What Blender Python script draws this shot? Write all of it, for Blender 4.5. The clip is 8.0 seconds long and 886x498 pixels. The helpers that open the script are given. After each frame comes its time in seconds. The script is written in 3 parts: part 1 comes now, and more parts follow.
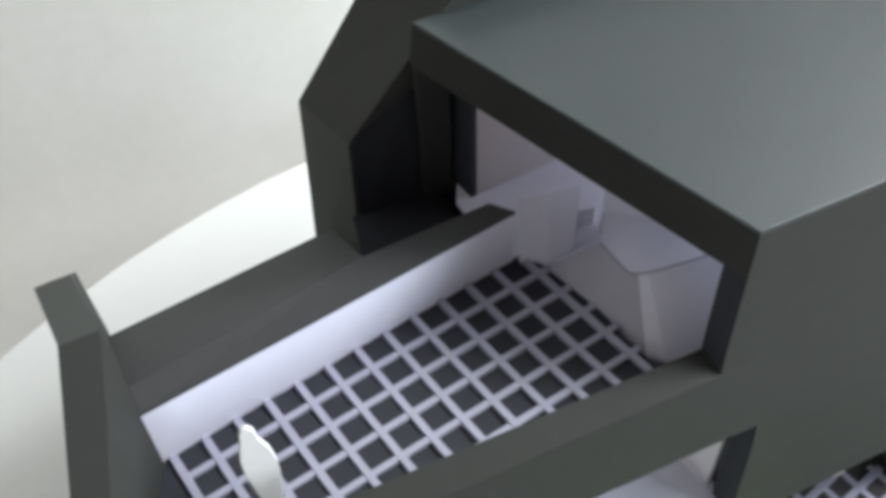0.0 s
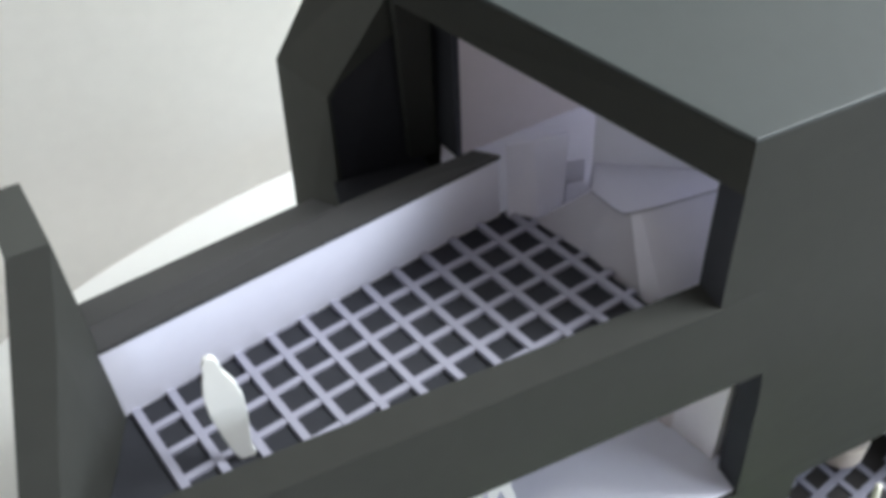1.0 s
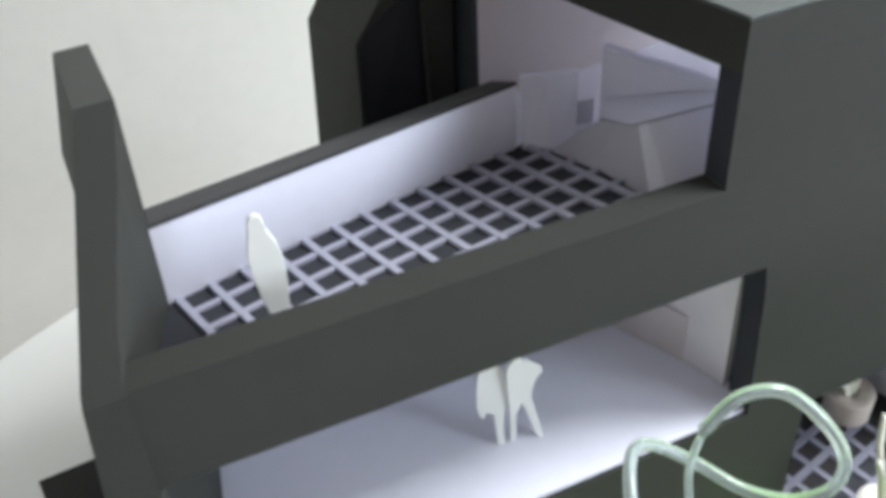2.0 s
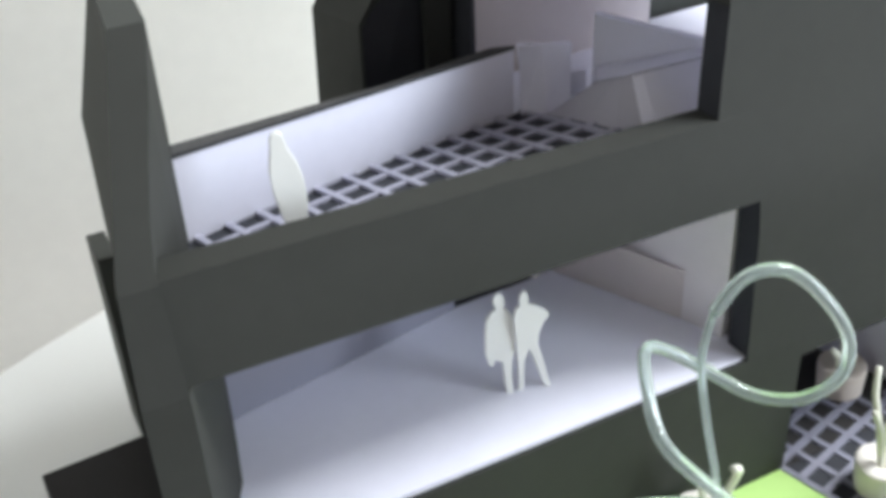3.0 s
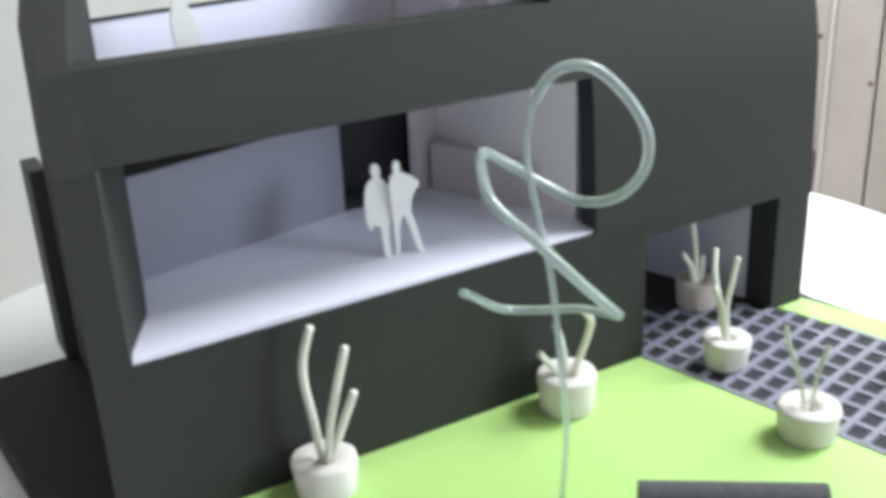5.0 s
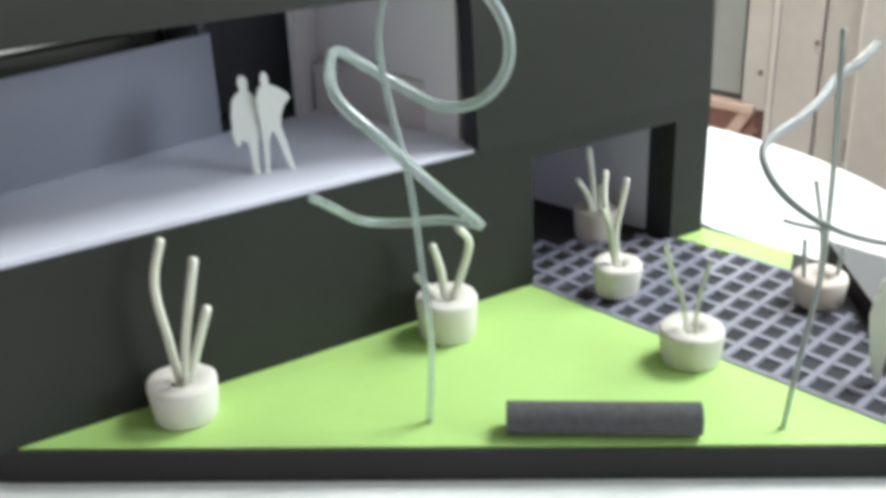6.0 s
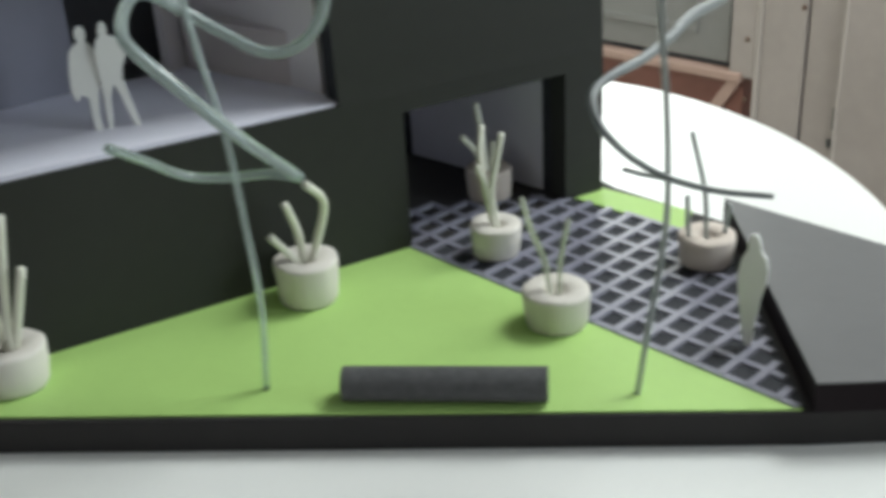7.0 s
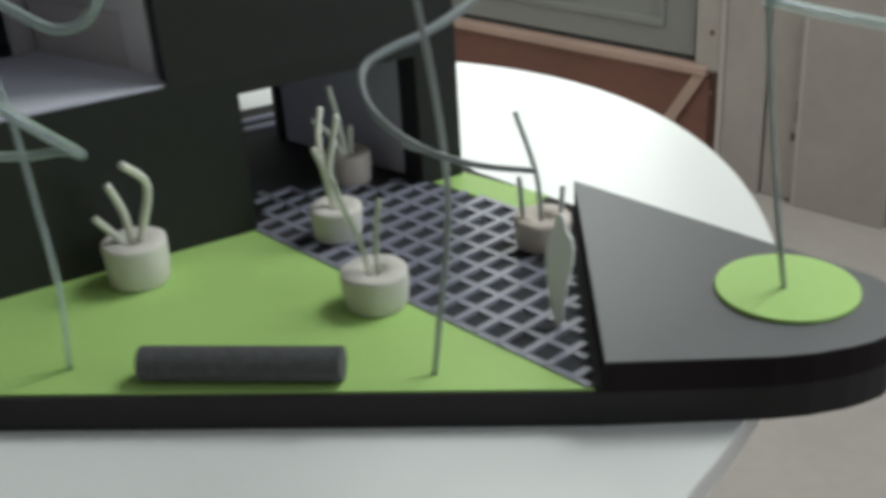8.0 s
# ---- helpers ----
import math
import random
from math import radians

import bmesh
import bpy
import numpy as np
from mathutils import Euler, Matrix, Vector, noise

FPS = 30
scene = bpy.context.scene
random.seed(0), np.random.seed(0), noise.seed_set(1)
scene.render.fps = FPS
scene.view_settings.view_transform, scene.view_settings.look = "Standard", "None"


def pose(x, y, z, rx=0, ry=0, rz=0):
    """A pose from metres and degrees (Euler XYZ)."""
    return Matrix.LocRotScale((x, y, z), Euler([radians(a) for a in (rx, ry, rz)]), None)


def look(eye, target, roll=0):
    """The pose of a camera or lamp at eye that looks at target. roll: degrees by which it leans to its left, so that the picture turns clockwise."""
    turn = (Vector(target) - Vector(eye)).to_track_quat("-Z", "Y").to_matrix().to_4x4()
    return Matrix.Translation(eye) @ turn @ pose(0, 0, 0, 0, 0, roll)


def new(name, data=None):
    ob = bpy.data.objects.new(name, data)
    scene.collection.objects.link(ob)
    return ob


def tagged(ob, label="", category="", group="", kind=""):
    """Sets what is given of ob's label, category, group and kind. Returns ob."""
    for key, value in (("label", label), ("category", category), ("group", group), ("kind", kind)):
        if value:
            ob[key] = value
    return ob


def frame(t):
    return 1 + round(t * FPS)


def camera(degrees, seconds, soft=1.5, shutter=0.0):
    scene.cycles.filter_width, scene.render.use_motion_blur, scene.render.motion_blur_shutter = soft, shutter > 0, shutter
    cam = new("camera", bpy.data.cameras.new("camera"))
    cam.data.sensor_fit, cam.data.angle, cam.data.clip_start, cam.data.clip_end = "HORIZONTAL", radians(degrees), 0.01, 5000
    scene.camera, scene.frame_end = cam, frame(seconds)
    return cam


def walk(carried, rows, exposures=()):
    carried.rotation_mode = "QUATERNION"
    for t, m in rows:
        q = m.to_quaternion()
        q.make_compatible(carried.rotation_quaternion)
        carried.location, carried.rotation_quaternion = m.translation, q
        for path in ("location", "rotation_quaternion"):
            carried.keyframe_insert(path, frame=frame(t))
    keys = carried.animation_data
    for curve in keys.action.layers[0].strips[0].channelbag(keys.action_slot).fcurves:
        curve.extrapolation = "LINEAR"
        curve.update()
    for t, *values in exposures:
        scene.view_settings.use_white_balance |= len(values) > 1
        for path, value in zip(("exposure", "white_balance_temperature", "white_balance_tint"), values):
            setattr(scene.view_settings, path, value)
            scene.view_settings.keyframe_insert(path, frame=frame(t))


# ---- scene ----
cam = camera(43.0, 8.0, soft=4.5, shutter=0.5)
PATH = [
    (0, (-0.3170, -0.1921, 1.5716), (-0.2148, 0.0494, 1.2183), -2.45),
    (0.5, (-0.3264, -0.2057, 1.5417), (-0.2161, 0.0448, 1.1972), -2.57),
    (0.7, (-0.3215, -0.2151, 1.5275), (-0.2111, 0.0386, 1.1854), -3.17),
    (1, (-0.3244, -0.2351, 1.4936), (-0.2122, 0.0330, 1.1633), -3.30),
    (1.5, (-0.3564, -0.2876, 1.4720), (-0.2345, -0.0016, 1.1606), -3.24),
    (1.7, (-0.3708, -0.3118, 1.4520), (-0.2466, -0.0171, 1.1497), -3.46),
    (2.8, (-0.4470, -0.3987, 1.3737), (-0.2888, -0.0728, 1.1239), -2.08),
    (3, (-0.4557, -0.4088, 1.3550), (-0.2961, -0.0803, 1.1096), -2.98),
    (3.5, (-0.4932, -0.4551, 1.3120), (-0.3165, -0.1175, 1.0919), -2.08),
    (4, (-0.5232, -0.5117, 1.2687), (-0.3357, -0.1677, 1.0684), -2.26),
    (4.2, (-0.5272, -0.5267, 1.2483), (-0.3361, -0.1812, 1.0540), -2.25),
    (5.3, (-0.4851, -0.6292, 1.2100), (-0.2916, -0.2770, 1.0309), -2.79),
    (5.5, (-0.4702, -0.6411, 1.1991), (-0.2760, -0.2899, 1.0188), -2.55),
    (5.7, (-0.4671, -0.6443, 1.1942), (-0.2663, -0.2960, 1.0155), -2.44),
    (6, (-0.4432, -0.6254, 1.1676), (-0.2430, -0.2820, 0.9790), -2.10),
    (6.3, (-0.4211, -0.6212, 1.1528), (-0.2250, -0.2784, 0.9589), -3.04),
    (6.5, (-0.3993, -0.6160, 1.1343), (-0.2047, -0.2726, 0.9399), -2.88),
    (6.7, (-0.3824, -0.6276, 1.1374), (-0.1915, -0.2844, 0.9389), -3.52),
    (7, (-0.3312, -0.6548, 1.1326), (-0.1426, -0.3085, 0.9374), -3.27),
    (7.2, (-0.3115, -0.6637, 1.1305), (-0.1238, -0.3188, 0.9319), -3.87),
    (7.5, (-0.2802, -0.6802, 1.1235), (-0.1003, -0.3326, 0.9225), -4.33),
    (7.7, (-0.2650, -0.6949, 1.1236), (-0.0818, -0.3481, 0.9241), -4.25),
    (8, (-0.2254, -0.7155, 1.1133), (-0.0423, -0.3662, 0.9182), -3.68),
]
walk(cam, [(t, look(eye, target, roll)) for t, eye, target, roll in PATH], [(0.0, 0.72, 6450, 14), (1.5, 0.73, 6450, 14), (3.0, 0.80, 6500, 14), (3.5, 1.02, 6400, 14), (4.0, 1.05, 6320, 13), (5.5, 0.55, 6450, 12), (6.0, 0.54, 6580, 10), (6.5, 0.18, 6600, 9), (7.0, -0.27, 6620, 9), (7.5, -0.55, 6620, 9), (8.0, -0.8, 6600, 9)])

# ---- light: daylight from windows on the room's right ----
world = bpy.data.worlds.new("world")
scene.world = world
world.use_nodes = True
wn = world.node_tree.nodes
sky = wn.new("ShaderNodeTexSky")
sky.sky_type = "NISHITA"
sky.sun_disc = False
sky.sun_elevation = radians(35)
sky.sun_rotation = radians(110)
world.node_tree.links.new(sky.outputs[0], wn["Background"].inputs[0])
wn["Background"].inputs[1].default_value = 0.12


def area_lamp(name, eye, target, w, h, power, colour):
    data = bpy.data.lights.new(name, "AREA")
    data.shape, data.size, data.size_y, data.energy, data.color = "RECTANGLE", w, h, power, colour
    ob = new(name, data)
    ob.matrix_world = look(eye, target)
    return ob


# a glazed door behind the table and an unseen window on the right
area_lamp("door_daylight", (1.355, 1.80, 1.52), (0.39, 1.51, 1.3), 0.95, 1.15, 24, (0.94, 1.0, 0.96))
area_lamp("window_daylight", (1.94, -2.16, 1.60), (0.0, -0.3, 1.0), 1.0, 1.2, 37, (0.765, 0.895, 1.0))
# added soft fill from overhead; no ceiling lamp is seen
area_lamp("overhead_fill", (1.35, -0.2, 2.575), (1.35, -0.2, 0.0), 0.85, 0.85, 57, (0.915, 0.985, 1.0))

# ---- units of the model: 1 unit = 0.22 m, its plate's top at 0.772 m ----
U, Z0 = 0.22, 0.772
ORIGIN = {}


def W(p):
    return Vector((U * p[0], U * p[1], Z0 + U * p[2]))


def material(name, colour, rough=0.7, noise_scale=60.0, vary=0.12, bump=0.15, metal=0.0, spec=0.5, stain=4.0, fine=0.35, sheen=0.0, trans=0.0, gloss=0.1):
    """A surface with stains at a wide scale, grain at a fine one, and a fine relief."""
    m = bpy.data.materials.new(name)
    m.use_nodes = True
    n, l = m.node_tree.nodes, m.node_tree.links
    b = n["Principled BSDF"]
    tc = n.new("ShaderNodeTexCoord")
    big, small = n.new("ShaderNodeTexNoise"), n.new("ShaderNodeTexNoise")
    big.inputs["Scale"].default_value, big.inputs["Detail"].default_value = stain, 4
    small.inputs["Scale"].default_value, small.inputs["Detail"].default_value = noise_scale, 6
    mix = n.new("ShaderNodeMix")
    mix.data_type = "FLOAT"
    mix.inputs[0].default_value = fine
    ramp = n.new("ShaderNodeMapRange")
    ramp.inputs["From Min"].default_value, ramp.inputs["From Max"].default_value = 0.25, 0.75
    ramp.inputs["To Min"].default_value, ramp.inputs["To Max"].default_value = 1 - vary, 1 + vary
    tint = n.new("ShaderNodeMix")
    tint.data_type, tint.blend_type = "RGBA", "MULTIPLY"
    tint.inputs[0].default_value = 1.0
    tint.inputs[6].default_value = (*colour, 1)
    l.new(tc.outputs["Object"], big.inputs["Vector"])
    l.new(tc.outputs["Object"], small.inputs["Vector"])
    l.new(big.outputs[0], mix.inputs[2])
    l.new(small.outputs[0], mix.inputs[3])
    l.new(mix.outputs[0], ramp.inputs["Value"])
    l.new(ramp.outputs[0], tint.inputs[7])
    l.new(tint.outputs[2], b.inputs["Base Color"])
    rr = n.new("ShaderNodeMapRange")
    rr.inputs["To Min"].default_value, rr.inputs["To Max"].default_value = max(0.03, rough - gloss), min(1, rough + gloss)
    l.new(big.outputs[0], rr.inputs["Value"])
    l.new(rr.outputs[0], b.inputs["Roughness"])
    bp = n.new("ShaderNodeBump")
    bp.inputs["Strength"].default_value, bp.inputs["Distance"].default_value = bump, 0.0008
    l.new(small.outputs[0], bp.inputs["Height"])
    l.new(bp.outputs[0], b.inputs["Normal"])
    b.inputs["Metallic"].default_value = metal
    b.inputs["Specular IOR Level"].default_value = spec
    b.inputs["Transmission Weight"].default_value = trans
    return m


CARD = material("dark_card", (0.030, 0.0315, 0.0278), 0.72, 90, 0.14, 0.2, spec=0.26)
# mainly for upward faces: overhead light is put into this lighter tone
LITCOPING = material("lit_coping_card", (0.056, 0.056, 0.058), 0.65, 90, 0.12, 0.2, spec=0.2)
# lighter than the dark card: bounced light is put into this olive tone
LITOLIVE = material("lit_olive_card", (0.058, 0.061, 0.054), 0.65, 90, 0.14, 0.2, spec=0.3)
DIMLAVENDER = material("dim_lavender_card", (0.235, 0.235, 0.288), 0.7, 120, 0.05, 0.1, spec=0.3)
BLUSH = material("blush_card", (0.60, 0.55, 0.56), 0.7, 120, 0.05, 0.1, spec=0.3)
LITSLATE = material("lit_slate_card", (0.125, 0.127, 0.131), 0.45, 90, 0.08, 0.15)
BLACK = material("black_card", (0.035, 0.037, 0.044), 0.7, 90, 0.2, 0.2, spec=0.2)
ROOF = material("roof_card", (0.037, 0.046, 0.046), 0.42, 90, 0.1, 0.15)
SHADESIDE = material("shaded_side_card", (0.47, 0.46, 0.52), 0.7, 120, 0.05, 0.1, spec=0.3)
NICHE = material("niche_card", (0.10, 0.104, 0.116), 0.7, 90, 0.15, 0.2, spec=0.2)
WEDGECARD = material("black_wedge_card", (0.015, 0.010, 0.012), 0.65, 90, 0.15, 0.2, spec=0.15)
PLATE = material("plate_card", (0.036, 0.034, 0.034), 0.65, 90, 0.15, 0.2, spec=0.15)
WHITE = material("white_card", (0.82, 0.82, 0.93), 0.6, 120, 0.04, 0.08)
LIME = material("lime_card", (0.41, 0.64, 0.195), 0.6, 120, 0.05, 0.08)
# darker copy of the terrace grid's plastic: the paving's weaker light as colour
SHADEGRID = material("shaded_grid_plastic", (0.225, 0.225, 0.28), 0.35, 120, 0.1, 0.1)
PALE = material("pale_card", (0.72, 0.69, 0.725), 0.7, 120, 0.05, 0.1, spec=0.3)
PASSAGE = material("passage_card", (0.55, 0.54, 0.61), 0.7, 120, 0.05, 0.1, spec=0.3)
GRID = material("grid_plastic", (0.36, 0.36, 0.44), 0.4, 120, 0.06, 0.1)
CLAY = material("white_clay", (0.67, 0.635, 0.585), 0.75, 70, 0.08, 0.35)
TANCLAY = material("tan_clay", (0.60, 0.525, 0.465), 0.75, 70, 0.1, 0.35)
TWIG = material("pale_tube", (0.72, 0.72, 0.62), 0.5, 80, 0.1, 0.2)
FELT = material("charcoal_foam", (0.082, 0.083, 0.086), 0.9, 220, 0.3, 0.8, fine=0.7)
PAPER = material("figure_paper", (0.82, 0.83, 0.8), 0.5, 80, 0.05, 0.1)
TUBE = material("clear_tube", (0.72, 0.84, 0.81), 0.16, 60, 0.05, 0.05, spec=0.7, trans=0.75)
CLEARTWIG = material("clear_twig", (0.80, 0.84, 0.72), 0.25, 80, 0.1, 0.1, trans=0.7)
TABLE = material("white_laminate", (0.83, 0.84, 0.82), 0.30, 200, 0.02, 0.02, gloss=0.015)
PLASTER = material("white_plaster", (0.84, 0.84, 0.80), 0.9, 60, 0.05, 0.3)
FLOOR = material("floor_boards", (0.36, 0.325, 0.30), 0.5, 30, 0.12, 0.2)
BOARD = material("pale_pine", (0.37, 0.33, 0.305), 0.6, 30, 0.12, 0.2)
DOORGREY = material("grey_door_paint", (0.225, 0.225, 0.218), 0.5, 40, 0.08, 0.15)
REDWOOD = material("red_brown_wood", (0.19, 0.08, 0.06), 0.5, 30, 0.2, 0.2)
PINKWOOD = material("pink_wood", (0.42, 0.29, 0.24), 0.55, 30, 0.12, 0.2)
EDGE = material("table_edge", (0.58, 0.55, 0.52), 0.5, 80, 0.06, 0.1)
STRIP = material("pale_strip", (0.44, 0.40, 0.37), 0.55, 30, 0.08, 0.15)
KNOT = material("knot_wood", (0.12, 0.07, 0.045), 0.6, 60, 0.2, 0.2)
ROD = material("grey_rod", (0.42, 0.46, 0.45), 0.3, 60, 0.1, 0.1, spec=0.5, trans=0.6)
LOOPROD = material("smoky_tube", (0.225, 0.255, 0.26), 0.3, 60, 0.1, 0.1, spec=0.45, trans=0.45)
STEEL = material("dark_wire", (0.12, 0.13, 0.13), 0.4, 60, 0.1, 0.1, metal=0.3)


# ---- builders ----
def thing(name, base, label, category, group="", kind=""):
    ob = new(name)
    ob.empty_display_size = 0.02
    ob.location = W(base)
    ORIGIN[ob] = W(base)
    return tagged(ob, label, category, group, kind)


def part(name, bm, mat, parent, label="", smooth=False):
    """Links a bmesh, in model units, as one mesh under a thing or a part."""
    base = ORIGIN[parent]
    for v in bm.verts:
        v.co = W(v.co) - base
    bmesh.ops.recalc_face_normals(bm, faces=bm.faces)
    me = bpy.data.meshes.new(name)
    bm.to_mesh(me)
    bm.free()
    me.materials.append(mat)
    if smooth:
        me.shade_smooth()
    ob = new(name, me)
    ob.parent = parent
    ORIGIN[ob] = base
    if label:
        ob["label"] = label
    return ob


def solo(name, bm, mat, base, label, category, group="", kind="", smooth=False):
    """Links a bmesh, in model units, as a thing of one mesh."""
    org = W(base)
    for v in bm.verts:
        v.co = W(v.co) - org
    bmesh.ops.recalc_face_normals(bm, faces=bm.faces)
    me = bpy.data.meshes.new(name)
    bm.to_mesh(me)
    bm.free()
    me.materials.append(mat)
    if smooth:
        me.shade_smooth()
    ob = new(name, me)
    ob.location = org
    ORIGIN[ob] = org
    return tagged(ob, label, category, group, kind)


def bevel(bm, width, edges=None, segments=2):
    if width:
        bmesh.ops.bevel(bm, geom=list(edges or bm.edges), offset=width, segments=segments, affect="EDGES", profile=0.6)
    return bm


def prism(low, high, width=0.0):
    """A solid between two rings of as many points."""
    bm = bmesh.new()
    a, b = [bm.verts.new(p) for p in low], [bm.verts.new(p) for p in high]
    n = len(a)
    bm.faces.new(a[::-1])
    bm.faces.new(b)
    for i in range(n):
        bm.faces.new((a[i], a[(i + 1) % n], b[(i + 1) % n], b[i]))
    bmesh.ops.recalc_face_normals(bm, faces=bm.faces)
    return bevel(bm, width)


def block(x0, x1, y0, y1, z0, z1, width=0.0):
    ring = [(x0, y0), (x1, y0), (x1, y1), (x0, y1)]
    return prism([(x, y, z0) for x, y in ring], [(x, y, z1) for x, y in ring], width)


def slab(ring, z0, z1, width=0.0):
    return prism([(x, y, z0) for x, y in ring], [(x, y, z1) for x, y in ring], width)


def wall(a, b, z0, z1, thick, width=0.0, z1b=None):
    """An upright board from a to b (plan), thick to its left."""
    a, b = Vector(a), Vector(b)
    d = (b - a).normalized()
    s = Vector((-d.y, d.x)) * thick
    ring = [a, b, b + s, a + s]
    tops = [z1, z1b or z1, z1b or z1, z1]
    return prism([(p.x, p.y, z0) for p in ring], [(p.x, p.y, z) for p, z in zip(ring, tops)], width)


def smooth_line(points, per=8):
    """Points on a smooth curve through the given ones."""
    p = [Vector(q) for q in points]
    p = [2 * p[0] - p[1]] + p + [2 * p[-1] - p[-2]]
    out = []
    for i in range(1, len(p) - 2):
        for k in range(per):
            t = k / per
            out.append(0.5 * (2 * p[i] + (p[i + 1] - p[i - 1]) * t + (2 * p[i - 1] - 5 * p[i] + 4 * p[i + 1] - p[i + 2]) * t * t + (3 * p[i] - p[i - 1] - 3 * p[i + 1] + p[i + 2]) * t ** 3))
    return out + [p[-2]]


def tube(points, radius, sides=10, per=8, end=None, straight=False):
    """A round rod along a curve; end: the radius at its far end."""
    line = [Vector(q) for q in points] if straight else smooth_line(points, per)
    bm = bmesh.new()
    rings = []
    side = Vector((1, 0.3, 0.1))
    for i, c in enumerate(line):
        d = (line[min(i + 1, len(line) - 1)] - line[max(i - 1, 0)]).normalized()
        side = (side - d * side.dot(d)).normalized()
        up = d.cross(side)
        r = radius + ((end if end is not None else radius) - radius) * i / (len(line) - 1)
        rings.append([bm.verts.new(c + (side * math.cos(a) + up * math.sin(a)) * r) for a in (2 * math.pi * k / sides for k in range(sides))])
    for a, b in zip(rings, rings[1:]):
        for k in range(sides):
            bm.faces.new((a[k], a[(k + 1) % sides], b[(k + 1) % sides], b[k]))
    bm.faces.new(rings[0][::-1])
    bm.faces.new(rings[-1])
    return bm


def turned(profile, centre, sides=40):
    """A turned solid: rings of (radius, height) round an upright axis."""
    bm = bmesh.new()
    cx, cy, cz = centre
    rings = []
    for r, h in profile:
        if r < 1e-6:
            rings.append([bm.verts.new((cx, cy, cz + h))])
        else:
            rings.append([bm.verts.new((cx + r * math.cos(2 * math.pi * k / sides), cy + r * math.sin(2 * math.pi * k / sides), cz + h)) for k in range(sides)])
    for a, b in zip(rings, rings[1:]):
        for k in range(sides):
            q = (k + 1) % sides
            if len(a) == 1:
                bm.faces.new((a[0], b[k], b[q]))
            elif len(b) == 1:
                bm.faces.new((a[k], a[q], b[0]))
            else:
                bm.faces.new((a[k], a[q], b[q], b[k]))
    return bm


FLOOR_Z = -Z0 / U
TABLE_Z = -0.1

# ---- the room ----
solo("floor", block(-16, 16, -16, 16, FLOOR_Z - 0.3, FLOOR_Z), FLOOR, (0, 0, FLOOR_Z), "taupe wooden floor of the room", "floor", kind="structure")
# unseen ceiling, in pine rather than white to hold back bounced light
solo("ceiling", block(-16, 16, -16, 16, 8.4, 8.7), BOARD, (0, 0, 8.4), "assumed pine boarded ceiling, unseen, toned to cut bounced light", "ceiling", kind="structure")
solo("wall_north", slab([(-12, 2.75), (1.4, 2.75), (1.4, 3.3), (-12, 3.3)], FLOOR_Z, 8.4), PLASTER, (-5, 3, FLOOR_Z), "plain off-white plaster wall behind the table", "wall", kind="structure")
solo("wall_return", slab([(0.85, 3.3), (1.4, 3.3), (1.4, 13.2), (0.85, 13.2)], FLOOR_Z, 8.4), PLASTER, (1.1, 8, FLOOR_Z), "plain off-white plaster wall beside the recess", "wall", kind="structure")
solo("wall_west", block(-12.6, -12, -13, 12.6, FLOOR_Z, 8.4), PLASTER, (-12, 0, FLOOR_Z), "plain off-white plaster side wall", "wall", kind="structure")
# unseen facing wall, likewise in pine to lower the fill
solo("wall_south", block(-12, 8.4, -13.6, -13, FLOOR_Z, 8.4), BOARD, (0, -13, FLOOR_Z), "assumed pine boarded wall facing the table, unseen, toned to cut bounced light", "wall", kind="structure")


def east(s, out=0.0):
    """A point of the boarded wall: s along it from the glazed door's jamb, out towards the room."""
    return (6.98 - 0.293 * s - 0.956 * out, 5.73 + 0.956 * s - 0.293 * out)


def east_box(s0, s1, o0, o1, z0, z1, width=0.0):
    return slab([east(s0, o0), east(s0, o1), east(s1, o1), east(s1, o0)], z0, z1, width)


# wall with the big side window
for ring, z0, z1, words in (
    ([(8.85, -13), (9.4, -13), (9.4, 0.2), (8.85, 0.2)], FLOOR_Z, 0.4, "under"),
    ([(8.85, -13), (9.4, -13), (9.4, 0.2), (8.85, 0.2)], 6.4, 8.4, "over"),
    ([(8.85, -13), (9.4, -13), (9.4, -12.6), (8.85, -12.6)], 0.4, 6.4, "beside"),
    ([(8.85, -7.0), (9.4, -7.0), (9.4, 0.2), (8.85, 0.2)], 0.4, 6.4, "beside"),
):
    solo("wall_east", slab(ring, z0, z1), PLASTER, (*ring[0], z0), "off-white plaster wall " + words + " the side window", "wall", kind="structure")
solo("wall_north", slab([(1.4, 12.6), east(7.0, 0.0), east(7.6, -0.6), (1.4, 13.2)], FLOOR_Z, 8.4), PLASTER, (5, 12.6, FLOOR_Z), "plain off-white plaster end wall", "wall", kind="structure")
window = thing("window_1", (8.9, -9.8, 0.4), "large white-framed window in the side wall", "window", kind="structure")
for y0, y1, z0, z1 in ((-12.6, -7.0, 0.4, 0.6), (-12.6, -7.0, 6.2, 6.4), (-12.6, -12.4, 0.6, 6.2), (-7.2, -7.0, 0.6, 6.2)):
    part("window_frame", block(8.9, 9.1, y0, y1, z0, z1, 0.02), PLASTER, window)
# housing made up for the overhead fill, out of view
panel = thing("fill_panel", (6.14, -1.4, 8.25), "added square white ceiling panel, unseen, for overhead fill", "ceiling light")
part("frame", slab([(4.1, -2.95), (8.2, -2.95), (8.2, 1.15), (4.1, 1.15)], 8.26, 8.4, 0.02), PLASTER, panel)

